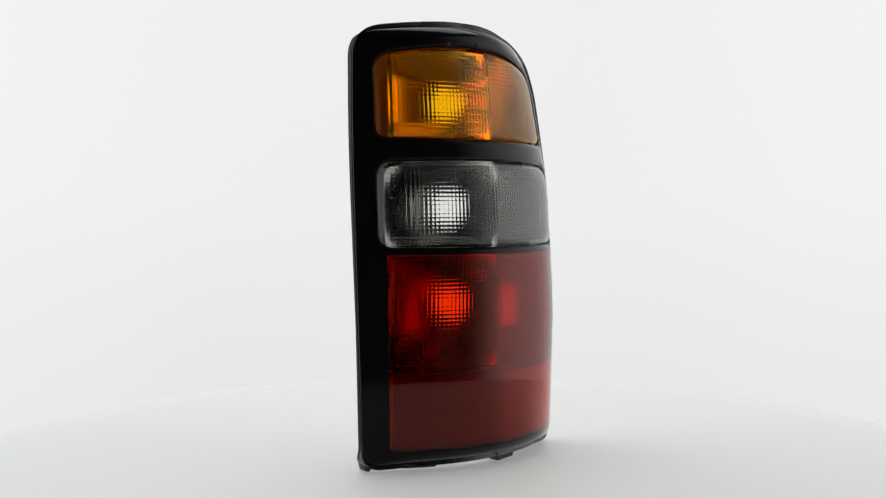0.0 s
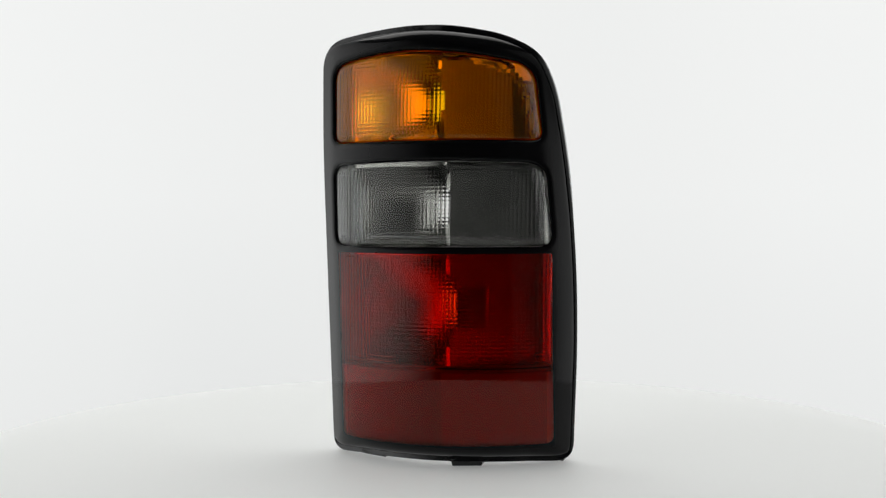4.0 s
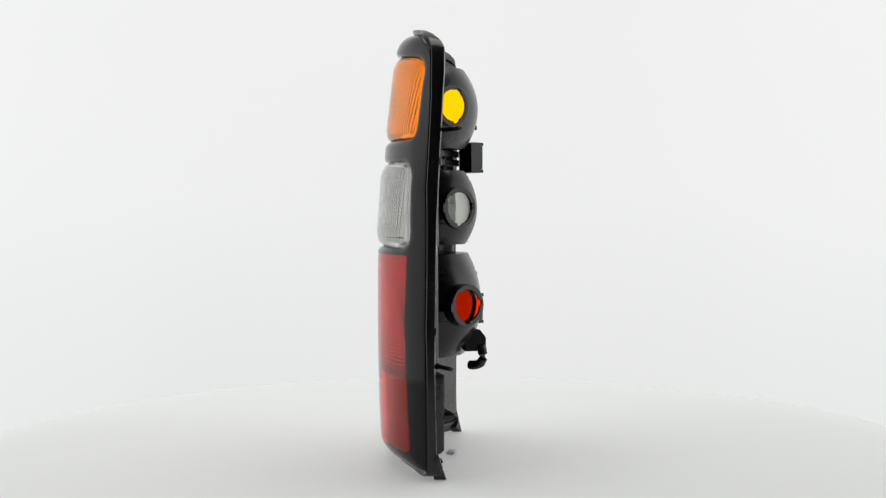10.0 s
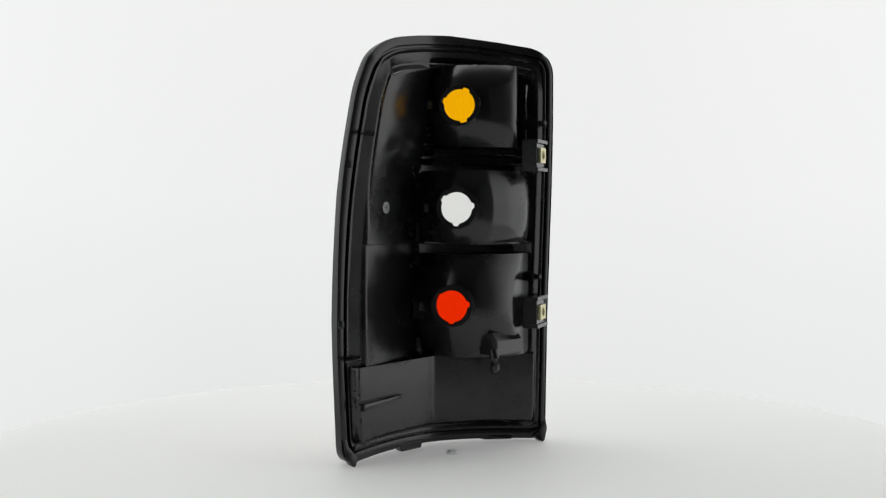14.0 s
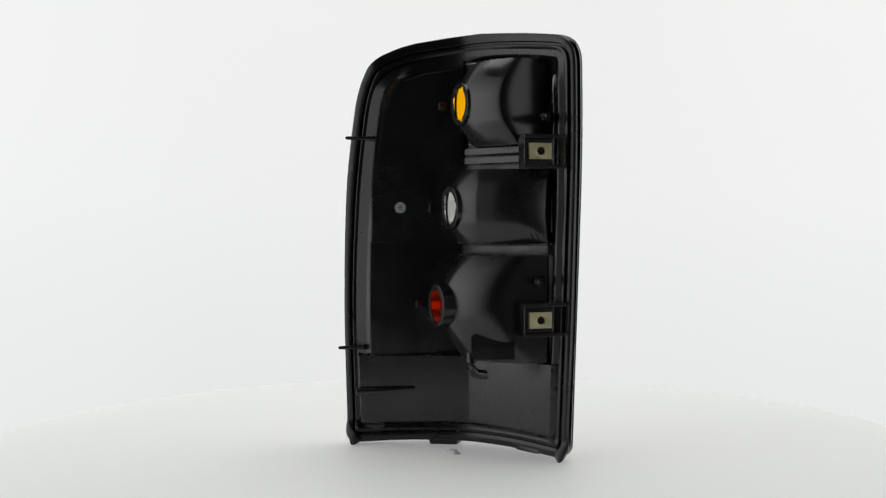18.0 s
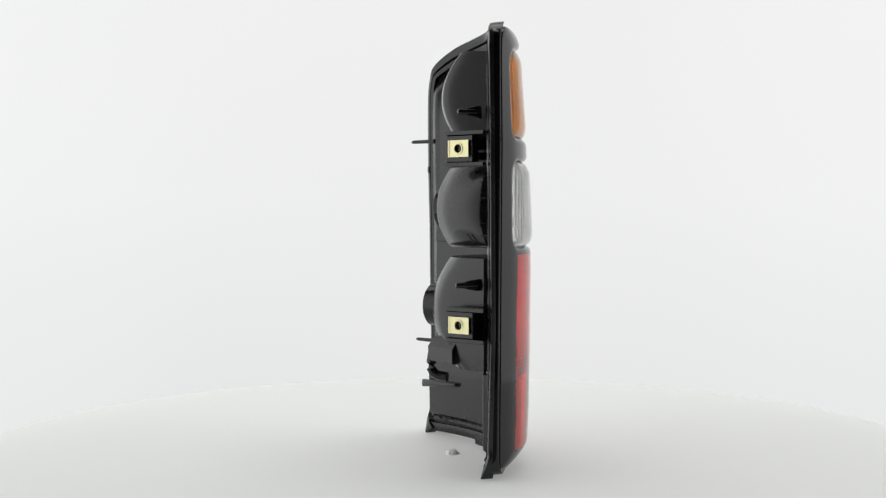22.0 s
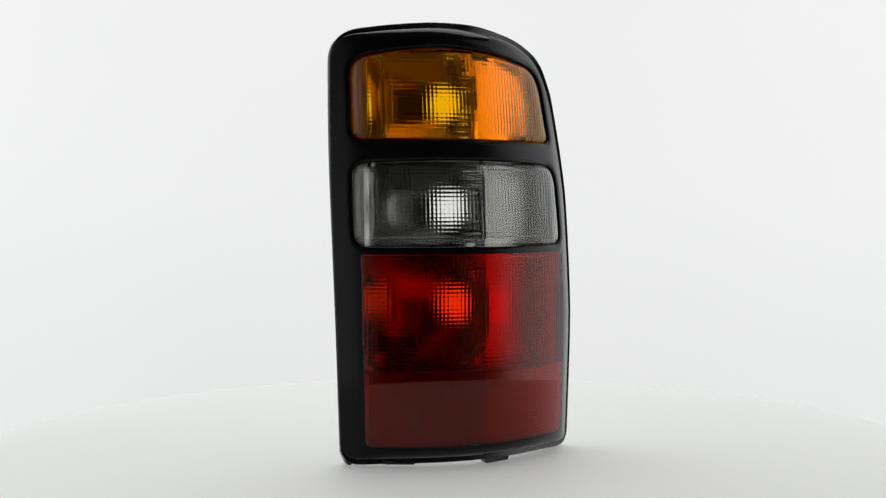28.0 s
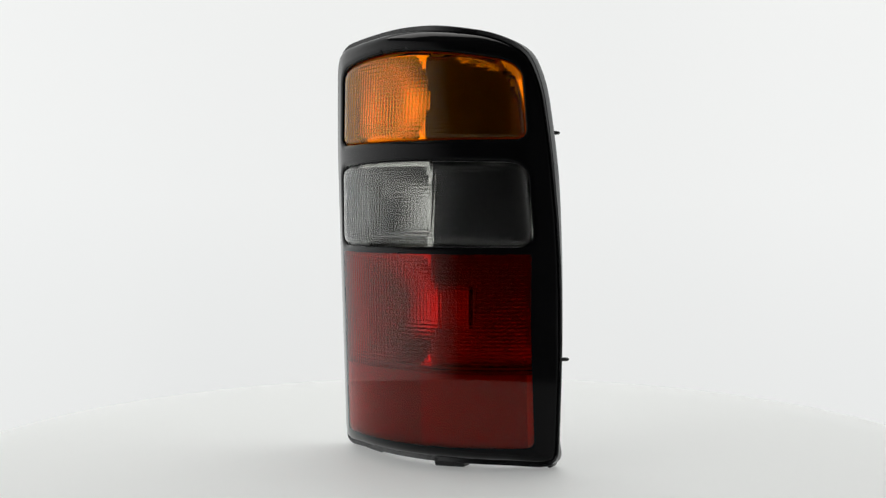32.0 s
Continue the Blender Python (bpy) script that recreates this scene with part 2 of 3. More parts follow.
def front(u, z):
    """The smooth wrap-round front, before its edges are rounded: an arc between both side edges."""
    ul = np.interp(z, (0, 330, 460), (-132, -142.5, -141))
    ur = np.interp(z, (0, 150, 285, 392, 430, 460), (134, 140, 132.5, 115, 103, 94))
    peak = 80 - np.interp(z, (0, 20, 60, 120, 200, 219, 265, 330, 443, 460), (4, 3, 1.4, 0.2, 0, 0.5, 3.5, 8, 20, 22))
    half, sag = (ur - ul) / 2, peak - 15
    rad = (half ** 2 + sag ** 2) / (2 * sag)
    arc = np.sqrt(np.maximum(rad ** 2 - (u - (ul + ur) / 2) ** 2, 900)) - rad + peak
    # the upper outer shoulder falls away more steeply
    k, g = np.clip((u - 15) / 80, 0, 1), np.clip((z - 270) / 180, 0, 1)
    return arc - 7 * k * k * (3 - 2 * k) * g * g * (3 - 2 * g)


def skin(u, z):
    """The front with its outer edge rounded off."""
    f = front(u, z)
    d = np.clip(IN_EDGE(u, z), 0, 20)
    deep = np.clip((f - 15) * 0.42 + 1.2, 1.2, 17)
    return f - deep * (1 - np.sqrt(1 - ((20 - d) / 20) ** 2))


def flange(u, z):
    """The depth of the back rim: an arc, its ends wavering a little with the height."""
    right = np.interp(z, (0, 25, 110, 250, 332, 403, 450), (0, 6.5, 8, 6, 2.6, -0.4, 1))
    left = np.interp(z, (0, 20, 143, 304, 423, 445), (1.5, 4, 6, 4, 2.5, 5))
    end = np.where(u > 0, right, left)
    edge = np.where(u > 0, np.interp(z, (0, 150, 285, 392, 430, 460), (126, 131, 123, 107, 97, 90)), 127)
    mid = np.interp(z, (0, 400, 445), (46, 44, 38))
    return np.maximum(mid - (mid - end) * (np.abs(u) / edge) ** 1.6, end)


def level(u, z):
    """Where the shell leaves the rim: the rim's own depth near its upright sides."""
    f = flange(u, z)
    end = np.where(u > 0, np.interp(z, (0, 25, 110, 250, 332, 403, 450), (0, 6.5, 8, 6, 2.6, -0.4, 1)), np.interp(z, (0, 20, 143, 304, 423, 445), (1.5, 4, 6, 4, 2.5, 5)))
    edge = np.where(u > 0, np.interp(z, (0, 150, 285, 392, 430, 460), (131, 137, 128, 110, 100, 92)), 136)
    k = np.clip((np.abs(u) - edge + np.where(u > 0, 44, 36)) / 9, 0, 1) * np.clip((428 - z) / 30, 0, 1) * np.clip((z - 8) / 25, 0, 1)
    return f + 1.4 + (end - f) * k


def bezel_height(u, z):
    h = skin(u, z)
    for hole in (IN_AMBER, IN_CLEAR):
        d = np.clip(-hole(u, z), 0, 6.5)
        h = h - 5.2 * (1 - np.sqrt(1 - ((6.5 - d) / 6.5) ** 2))
    return h


# the three bowls: hole centre across and outwards, its height, and the box's lower and upper side
# and the spread of each bowl across and upwards
BOWLS = {"amber": (-8, -2, 378, 333, 424, 140, 92), "clear": (0, -9, 266.5, 226, 308, 100, 100), "red": (6, -12, 161.5, 102, 216, 100, 130)}
HOLE = 20.0
PITCH = 3.9
PILLOW = 0.46
C45 = math.sqrt(0.5)


def shell(u, z, mirror=False):
    """The back shell outside the bowls."""
    d = IN_OUTLINE(u, z)
    s = np.clip((d - 24) / 8, 0, 1)
    s = s * s * (3 - 2 * s)
    plain = level(u, z) + np.minimum(10, np.maximum(front(u, z) - 14 - level(u, z), 1)) * s
    # the flat wing behind the outer half of the lenses
    t = np.clip((z - 285) / 95, 0, 1)
    t = t * t * (3 - 2 * t)
    upper = 52 - 0.70 * (u - 3) if mirror else 42 - 0.55 * (u - 3)
    wing = t * (upper + 0.0014 * (u - 3) ** 2) + (1 - t) * (57 - 0.70 * (u - 11) + 0.0014 * (u - 11) ** 2) + np.where(z < 228, 1.6, 0)
    rise = np.clip((d - 30) / 7, 0, 1) * np.clip((444 - z) / 22, 0, 1)
    plain = np.where(u > 9.5 - 8 * t, level(u, z) + (wing - level(u, z)) * rise * rise * (3 - 2 * rise), plain)
    pocket = 43 - 43 * np.abs(u + 3) / 115
    t = np.clip((d - 18) / 6, 0, 1)
    t = t * t * (3 - 2 * t)
    return np.where(z < 101, level(u, z) + (np.minimum(pocket, level(u, z) + 4) - level(u, z)) * t, plain)


def back(u, z, mirror=False):
    """The bowls and the shell from behind; mirror: the silvered bowls inside, which are rounder."""
    h = shell(u, z, mirror)
    for vu, vn, vz, z0, z1, fa, fz in BOWLS.values():
        side_bend = 60 if fz == 100 else 14
        # the flat plane that cuts the bowl off on the inner side
        side = {92: 28 - 1.38 * (u + 107), 100: 3 - 1.44 * (u + 107), 130: -29 - 0.75 * (u + 60)}[fz]
        if mirror:
            fa, fz = (fa, fz) if fz == 92 else (95, 120)
        zz = (z - vz) ** 2 / fz
        # the bowl is tighter towards the outer side
        fa = np.where(u - vu + C45 * zz > 0, 60.0, fa)
        disc = C45 * C45 - 4 * (C45 / fa) * (u - vu + C45 * zz)
        s = (-C45 + np.sqrt(np.maximum(disc, 0))) / (2 * C45 / fa)
        n = vn - C45 * s + C45 * (s * s / fa + zz)
        if fz == 100 and not mirror:
            # beyond a crease the middle bowl runs on as a barrel
            s37 = (-C45 + np.sqrt(np.maximum(C45 * C45 - 4 * (C45 / 100) * (-37 - vu + C45 * zz), 0))) / (2 * C45 / 100)
            start = vn - C45 * s37 + C45 * (s37 * s37 / 100 + zz)
            n = np.where(u < -37, start + 0.05 * (-37 - u) + np.maximum(0, -(u + 55)) ** 2 / 150, n)
        n = 0.5 * (n + side + np.sqrt((n - side) ** 2 + side_bend))
        h = np.where((z > z0) & (z < z1) & (u > -106) & (disc > 0) & (n < h), n, h)
    return h


def slope_normals(fun, v):
    e = 0.25
    u, z = v[:, 0], v[:, 1]
    du = (fun(u + e, z) - fun(u - e, z)) / (2 * e)
    dz = (fun(u, z + e) - fun(u, z - e)) / (2 * e)
    nn = np.column_stack([-du, -np.ones(len(u)), -dz])
    return nn / np.linalg.norm(nn, axis=1)[:, None]


def grid_points(step, lo=(-142, 0), hi=(140, 462)):
    a, b = np.meshgrid(np.arange(lo[0], hi[0], step), np.arange(lo[1], hi[1], step))
    b = b + (np.arange(a.shape[1]) % 2) * step * 0.5
    return np.column_stack([a.ravel(), b.ravel()])


def to_m(u, n, z):
    return np.column_stack([u, -n, z]) / 1000


def wall_strip(loop, near, far, nrm):
    """A band along a closed loop from depth near to depth far."""
    k = len(loop)
    v = np.vstack([to_m(loop[:, 0], near, loop[:, 1]), to_m(loop[:, 0], far, loop[:, 1])])
    f = [(i, (i + 1) % k, k + (i + 1) % k, k + i) for i in range(k)]
    nn = np.column_stack([nrm[:, 0], np.zeros(k), nrm[:, 1]])
    return v, f, np.vstack([nn, nn])


def joined(*pieces):
    vs, fs, ns, k = [], [], [], 0
    for v, f, n in pieces:
        vs.append(v)
        ns.append(n)
        fs += [tuple(int(i) + k for i in t) for t in f]
        k += len(v)
    return np.vstack(vs), fs, np.vstack(ns)


# ---- the setting ----
def sweep_wall(name, radius, a0, a1, z0, z1, thick, mat, seg=72):
    """An upright curved wall with a real thickness; angles from straight ahead."""
    bm = bmesh.new()
    prof = [(radius, z0), (radius, z1), (radius + thick, z1), (radius + thick, z0)]
    rows = []
    for k in range(seg + 1):
        a = radians(a0 + (a1 - a0) * k / seg)
        rows.append([bm.verts.new((r * math.sin(a), r * math.cos(a), z)) for r, z in prof])
    for a, b in zip(rows, rows[1:]):
        for i in range(4):
            bm.faces.new((a[i], a[(i + 1) % 4], b[(i + 1) % 4], b[i]))
    bm.faces.new(rows[0])
    bm.faces.new(rows[-1][::-1])
    bmesh.ops.recalc_face_normals(bm, faces=bm.faces)
    me = bpy.data.meshes.new(name)
    bm.to_mesh(me)
    bm.free()
    me.materials.append(mat)
    me.polygons.foreach_set("use_smooth", [True] * len(me.polygons))
    me.set_sharp_from_angle(angle=radians(40))
    return tagged(new(name, me), kind="structure")


def slab(name, x0, x1, y0, y1, z0, z1, mat):
    bm = box_bm(bmesh.new(), [(x, y, z0) for x, y in ((x0, y0), (x1, y0), (x1, y1), (x0, y1))] + [(x, y, z1) for x, y in ((x0, y0), (x1, y0), (x1, y1), (x0, y1))])
    bmesh.ops.recalc_face_normals(bm, faces=bm.faces)
    me = bpy.data.meshes.new(name)
    bm.to_mesh(me)
    bm.free()
    me.materials.append(mat)
    return tagged(new(name, me), kind="structure")


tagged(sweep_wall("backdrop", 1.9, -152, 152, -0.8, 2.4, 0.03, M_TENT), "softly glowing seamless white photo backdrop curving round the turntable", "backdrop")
slab("floor", -3.5, 3.5, -4, 3.5, -0.9, -0.8, M_FLOOR)
slab("ceiling", -3.5, 3.5, -4, 3.5, 2.6, 2.7, M_CEILING)
slab("wall_south", -3.5, 3.5, -4.1, -4, -0.8, 2.6, M_ROOM)
slab("wall_north", -3.5, 3.5, 3.5, 3.6, -0.8, 2.6, M_ROOM)
slab("wall_east", 3.5, 3.6, -4, 3.5, -0.8, 2.6, M_ROOM)
slab("wall_west", -3.6, -3.5, -4, 3.5, -0.8, 2.6, M_ROOM)


def make_turntable():
    base = tagged(new("turntable"), "round white turntable disc with an added faint glow that thins shadows", "turntable")
    bm = bmesh.new()
    prof = [(0.0, 0.0), (0.5, 0.0), (0.557, 0.0), (0.5605, -0.0012), (0.562, -0.004), (0.562, -0.014), (0.559, -0.018), (0.2, -0.018)]
    seg = 160
    rows = [[bm.verts.new((r * math.cos(2 * math.pi * k / seg), r * math.sin(2 * math.pi * k / seg), z)) for k in range(seg)] for r, z in prof[1:]]
    bm.faces.new(rows[0])
    for a, b in zip(rows, rows[1:]):
        for k in range(seg):
            bm.faces.new((a[k], a[(k + 1) % seg], b[(k + 1) % seg], b[k]))
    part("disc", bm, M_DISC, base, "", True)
    part("pedestal", tube([Vector((0, 0, -0.8)), Vector((0, 0, -0.78)), Vector((0, 0, -0.77)), Vector((0, 0, -0.019))], [0.25, 0.25, 0.2, 0.2], 48), M_ROOM, base, "dark drive pedestal under the disc", True)
    return base


def make_putty():
    bm = bmesh.new()
    bmesh.ops.create_icosphere(bm, subdivisions=4, radius=1)
    for v in bm.verts:
        k = 1 + 0.28 * noise.noise(v.co * 1.7 + Vector((3, 1, 7))) + 0.1 * noise.noise(v.co * 5)
        v.co = Vector((v.co.x * 0.0085 * k, v.co.y * 0.007 * k, max(v.co.z, -0.05) * 0.0042 * k))
    low = min(v.co.z for v in bm.verts)
    for v in bm.verts:
        v.co.z -= low
    me = bpy.data.meshes.new("putty_dab")
    bm.to_mesh(me)
    bm.free()
    me.materials.append(M_PUTTY)
    me.polygons.foreach_set("use_smooth", [True] * len(me.polygons))
    return tagged(new("putty_dab", me), "small pinched dab of whitish putty on the disc", "putty")


# ---- the tail light ----
def make_bezel(lamp):
    o = BEZEL_EDGE
    holes = (AMBER, CLEAR, RED)
    rings = []
    for d in (0.7, 1.7, 3.2, 5.2, 8, 12, 16):
        rings.append(o - outward(o) * d)
    for h in holes:
        for d in (0.5, 1.2, 2.2, 3.6, 5.2, 7):
            rings.append(h + outward(h) * d)
    loose = np.vstack(rings + [grid_points(5)])
    ok = IN_EDGE(*loose.T) > 0.4
    for h in (IN_AMBER, IN_CLEAR, IN_RED):
        ok &= h(*loose.T) < -0.3
    loose = loose[ok]
    # thin out points that crowd each other
    cell = {}
    for p in loose:
        cell.setdefault((round(p[0] / 1.1), round(p[1] / 1.1)), p)
    loose = np.array(list(cell.values()))
    v, f = triangulate([o, *holes], loose, lambda c: (IN_EDGE(*c.T) > 0) & (np.max([h(*c.T) for h in (IN_AMBER, IN_CLEAR, IN_RED)], axis=0) < 0))
    face = (to_m(v[:, 0], bezel_height(v[:, 0], v[:, 1]), v[:, 1]), f, slope_normals(bezel_height, v))
    pieces = [face, wall_strip(o, bezel_height(*o.T), np.minimum(flange(*o.T) + 3, bezel_height(*o.T) - 0.5), outward(o))]
    for h, deep in zip(holes, (9, 9, 5)):
        top = bezel_height(*h.T)
        pieces.append(wall_strip(h, top, top - deep, -outward(h)))
    v, f, n = joined(*pieces)
    return part("bezel", mesh_of("bezel", v, f, M_BEZEL, True, n), None, lamp, "glossy black wrap-round bezel with rounded openings")


def make_lens(lamp, name, opening, dist, proud, mat, label, flat=False):
    # the inner face carries a grid of small pillows, one every PITCH
    step = PITCH / 8
    lo, hi = opening.min(0) - 3.5, opening.max(0) + 3.5
    if flat:
        hi[1] = opening[:, 1].max() + 1.2

    def sheet(du, fun, flip):
        us, zs = (np.arange(math.floor(a / du), math.ceil(b / du) + 1) * du for a, b in zip(lo, hi))
        a, b = np.meshgrid(us, zs)
        n = fun(a.ravel(), b.ravel())
        v = to_m(a.ravel(), n, b.ravel())
        w, hgt = len(us), len(zs)
        i = (np.arange(hgt - 1)[:, None] * w + np.arange(w - 1)).ravel()
        f = np.column_stack([i, i + 1, i + w + 1, i + w])
        f = f[dist(a.ravel()[i] + du / 2, b.ravel()[i] + du / 2) > -3]
        return v, f[:, ::-1] if flip else f

    def outer(u, z):
        s = skin(u, z)
        if flat:
            return s - 0.06 - np.where(dist(u, z) < -0.8, 2.5, 0)
        d = np.clip(dist(u, z) + 0.6, 0, 17)
        return s - 9 + (proud + 9) * np.sqrt(1 - (1 - d / 17) ** 2)

    def inner(u, z):
        s = outer(u, z) - 3.2
        fu = 1 - (2 * ((u / PITCH) % 1) - 1) ** 2
        fz = 1 - (2 * ((z / PITCH) % 1) - 1) ** 2
        low = np.where(z > 98, 1.0, 0.0) if flat else np.clip((dist(u, z) - 5) / 3, 0, 1)
        return s - PILLOW * (fu + fz) * low
    va, fa = sheet(1.3, outer, False)
    vb, fb = sheet(step, inner, True)
    me = mesh_of(name, np.vstack([va, vb]), np.vstack([fa, fb + len(va)]), mat)
    return part(name, me, None, lamp, label)


def make_cavity_wall(lamp, opening, mat):
    """Added pale side walls between a lens and its reflector, to brighten the lens ends."""
    facing = outward(opening)
    near = opening + facing * 0.4
    far = opening - facing * (2 + 13 * np.clip(-facing[:, 0], 0, 1) ** 2 + 5 * np.clip(facing[:, 0], 0, 1) ** 2)[:, None]
    n0 = bezel_height(*opening.T) - 9.3
    n1 = np.minimum(back(far[:, 0], far[:, 1], True) + 2.2, n0 - 1)
    k = len(near)
    v = np.vstack([to_m(near[:, 0], n0, near[:, 1]), to_m(far[:, 0], n1, far[:, 1])])
    f = np.array([(i, (i + 1) % k, k + (i + 1) % k, k + i) for i in range(k)])
    me = mesh_of("cavity_wall", v, f, mat)
    part("cavity_wall", me, None, lamp, "added pale sloping wall that brightens the ends of the lamp chamber")


def make_edge_tint(lamp, opening):
    """An added coloured line round the opening, for the light caught in the lens edge."""
    loop = opening - outward(opening) * 1.1
    n = bezel_height(*loop.T) - 2.6
    path = [mm(u, d, z) for (u, z), d in zip(loop, n)]
    part("lens_edge", tube(path + path[:2], 0.0011, 8, False), M_EDGE_TINT, lamp, "thin added orange-red line for light caught in the lens edge", True)


def shell_points(step):
    pts = [grid_points(step)] + [OUTLINE - outward(OUTLINE) * d for d in (16, 18, 19.5, 21, 22.5, 24, 25.5, 27, 28.5, 30, 31, 32, 33, 34.5, 36, 37.5)]
    for vu, vn, vz, z0, z1, *_ in BOWLS.values():
        us = np.arange(-118, 60, step * 0.6)
        for e in (-0.35, 0.35):
            pts += [np.column_stack([us, us * 0 + z0 + e]), np.column_stack([us, us * 0 + z1 + e])]
        zs = np.arange(z0, z1, step * 0.6)
        for e in (-0.35, 0.35):
            pts.append(np.column_stack([zs * 0 - 106 + e, zs]))
    pts += [np.column_stack([np.full(40, -37 + e), np.linspace(227, 307, 40)]) for e in (-0.35, 0.35)]
    us = np.arange(-112, 116, step * 0.6)
    pts += [np.column_stack([us, us * 0 + 101 + e]) for e in (-0.35, 0.35)] + [np.column_stack([us, us * 0 + 228 + e]) for e in (-0.35, 0.35)]
    return np.vstack(pts)


def hole_loops():
    loops = []
    for vu, vn, vz, _, _, fa, fz in BOWLS.values():
        t = np.linspace(0, 2 * math.pi, 48, endpoint=False)
        s, zz = HOLE * np.cos(t), HOLE * np.sin(t)
        loops.append(np.column_stack([vu - C45 * s - C45 * (s * s / np.where(s < 0, 60.0, fa) + zz * zz / fz), vz + zz]))
    return loops


def make_shell(lamp):
    edge = OUTLINE - outward(OUTLINE) * 13.6
    holes = hole_loops()
    loose = shell_points(3.2)
    ok = IN_OUTLINE(*loose.T) > 14.3
    for h in holes:
        ok &= inside(h, loose) < -0.6
    loose = loose[ok]
    v, f = triangulate([edge, *holes], loose, lambda c: (IN_OUTLINE(*c.T) > 13.6) & (np.max([inside(h, c) for h in holes], axis=0) < 0))
    n = back(v[:, 0], v[:, 1])
    n = np.where(IN_OUTLINE(*v.T) < 13.75, level(*v.T), n)
    outer = to_m(v[:, 0], n, v[:, 1])
    me = mesh_of("housing", outer, f[:, ::-1], M_HOUSING)
    me.set_sharp_from_angle(angle=radians(40))
    part("housing", me, None, lamp, "black moulded plastic rear housing with three boxed bowls")
    m = np.maximum(back(v[:, 0], v[:, 1], True), n)
    inner = to_m(v[:, 0], np.where(IN_OUTLINE(*v.T) < 13.75, n, m) + 1.6, v[:, 1])
    uc, zc = v[f].mean(1).T
    # chamber sides made pale so the bulb holes look brighter
    wall = (uc < -104.5) & (zc > 98)
    used, back_ix = np.unique(f[wall], return_inverse=True)
    part("side_reflector", mesh_of("side_reflector", inner[used], back_ix.reshape(-1, 3), M_WALL), None, lamp, "inner side of the lamp chambers, made pale to look lit")
    for name, z0, z1 in (("amber_reflector", 326, 470), ("clear_reflector", 222, 326), ("red_reflector", 98, 222), ("lower_reflector", 0, 98)):
        g = f[(zc >= z0) & (zc < z1) & ~wall]
        used, back_ix = np.unique(g, return_inverse=True)
        me = mesh_of(name, inner[used], back_ix.reshape(g.shape), M_MATT if z1 < 100 else M_CHROME_BRIGHT if z0 > 300 else M_CHROME_DULL if z1 < 225 else M_CHROME)
        me.set_sharp_from_angle(angle=radians(40))
        part(name, me, None, lamp, "silver metallised reflector behind the lens")


def make_rim(lamp):
    """The rim that clasps the bezel: an outer wall, a lip and a groove."""
    o, nr = OUTLINE, outward(OUTLINE)
    k = len(o)
    fl = flange(*o.T)
    top = np.maximum(bezel_height(*BEZEL_EDGE.T) - 1.5, fl + 4)
    k_in = DRAWN_IN
    prof = [(7.5, top - 1.6), (1.6, top - 0.2), (0.6, top), (0.0, top - 0.8), (0.5 * k_in, 0.5 * (top + fl)), (k_in, fl + 0.9), (k_in + 0.4, fl + 0.1), (k_in + 1.2, fl - 0.2), (9.4, fl - 0.2), (10.0, fl + 0.2), (10.3, fl + 1.2), (10.5, fl + 4.2), (12.6, fl + 4.2), (12.9, fl + 1.0), (13.3, fl + 0.3), (14.0, fl), (15.5, fl + 0.4), (18.0, fl + 1.9)]
    rows = [to_m(o[:, 0] - nr[:, 0] * d, n, o[:, 1] - nr[:, 1] * d) for d, n in prof]
    f = []
    for r in range(len(rows) - 1):
        f += [(r * k + i, r * k + (i + 1) % k, (r + 1) * k + (i + 1) % k, (r + 1) * k + i) for i in range(k)]
    me = mesh_of("rim", np.vstack(rows), [t[::-1] for t in f], M_RIM)
    me.set_sharp_from_angle(angle=radians(35))
    part("rim", me, None, lamp, "black grooved rim round the back of the lamp")


def make_divider(lamp, z, u0, u1, thick=1.6):
    us = np.linspace(u0, u1, 40)
    bm = bmesh.new()
    rows = []
    fr = front(us, np.full(40, z)) - 7
    bk = np.minimum(back(us, np.full(40, z + 1.0)), back(us, np.full(40, z - 1.0))) + 2
    for u, a, b in zip(us, fr, bk):
        rows.append([bm.verts.new(mm(u, a, z + thick / 2)), bm.verts.new(mm(u, b, z + thick / 2)), bm.verts.new(mm(u, b, z - thick / 2)), bm.verts.new(mm(u, a, z - thick / 2))])
    for a, b in zip(rows, rows[1:]):
        for i in range(4):
            bm.faces.new((a[i], a[(i + 1) % 4], b[(i + 1) % 4], b[i]))
    bm.faces.new(rows[0])
    bm.faces.new(rows[-1][::-1])
    part("divider", bm, M_MATT if z < 100 else M_CHROME, lamp)


def make_reflex_plate(lamp):
    """The curved plate close behind the lower end of the red lens."""
    # the lighter half stands in for reflections, the pale end strips for edge light
    for u0, u1, mat in ((-107.5, 4.5, M_MATT), (5, 108, M_PLATE), (-118, -108, M_BOUNCE), (108.5, 119, M_BOUNCE)):
        reflex_sheet(lamp, u0, u1, mat)


def reflex_sheet(lamp, u0, u1, mat):
    us, zs = np.linspace(u0, u1, 60), np.linspace(16, 97, 20)
    a, b = np.meshgrid(us, zs)
    n = skin(a.ravel(), b.ravel())
    front_side, back_side = to_m(a.ravel(), n - 6.5, b.ravel()), to_m(a.ravel(), n - 8.5, b.ravel())
    i = (np.arange(19)[:, None] * 60 + np.arange(59)).ravel()
    f = np.column_stack([i, i + 1, i + 61, i + 60])
    part("reflex_plate", mesh_of("reflex_plate", np.vstack([front_side, back_side]), np.vstack([f, f[:, ::-1] + 1200]), mat), None, lamp, "plate close behind the lower red lens, toned for reflected light")


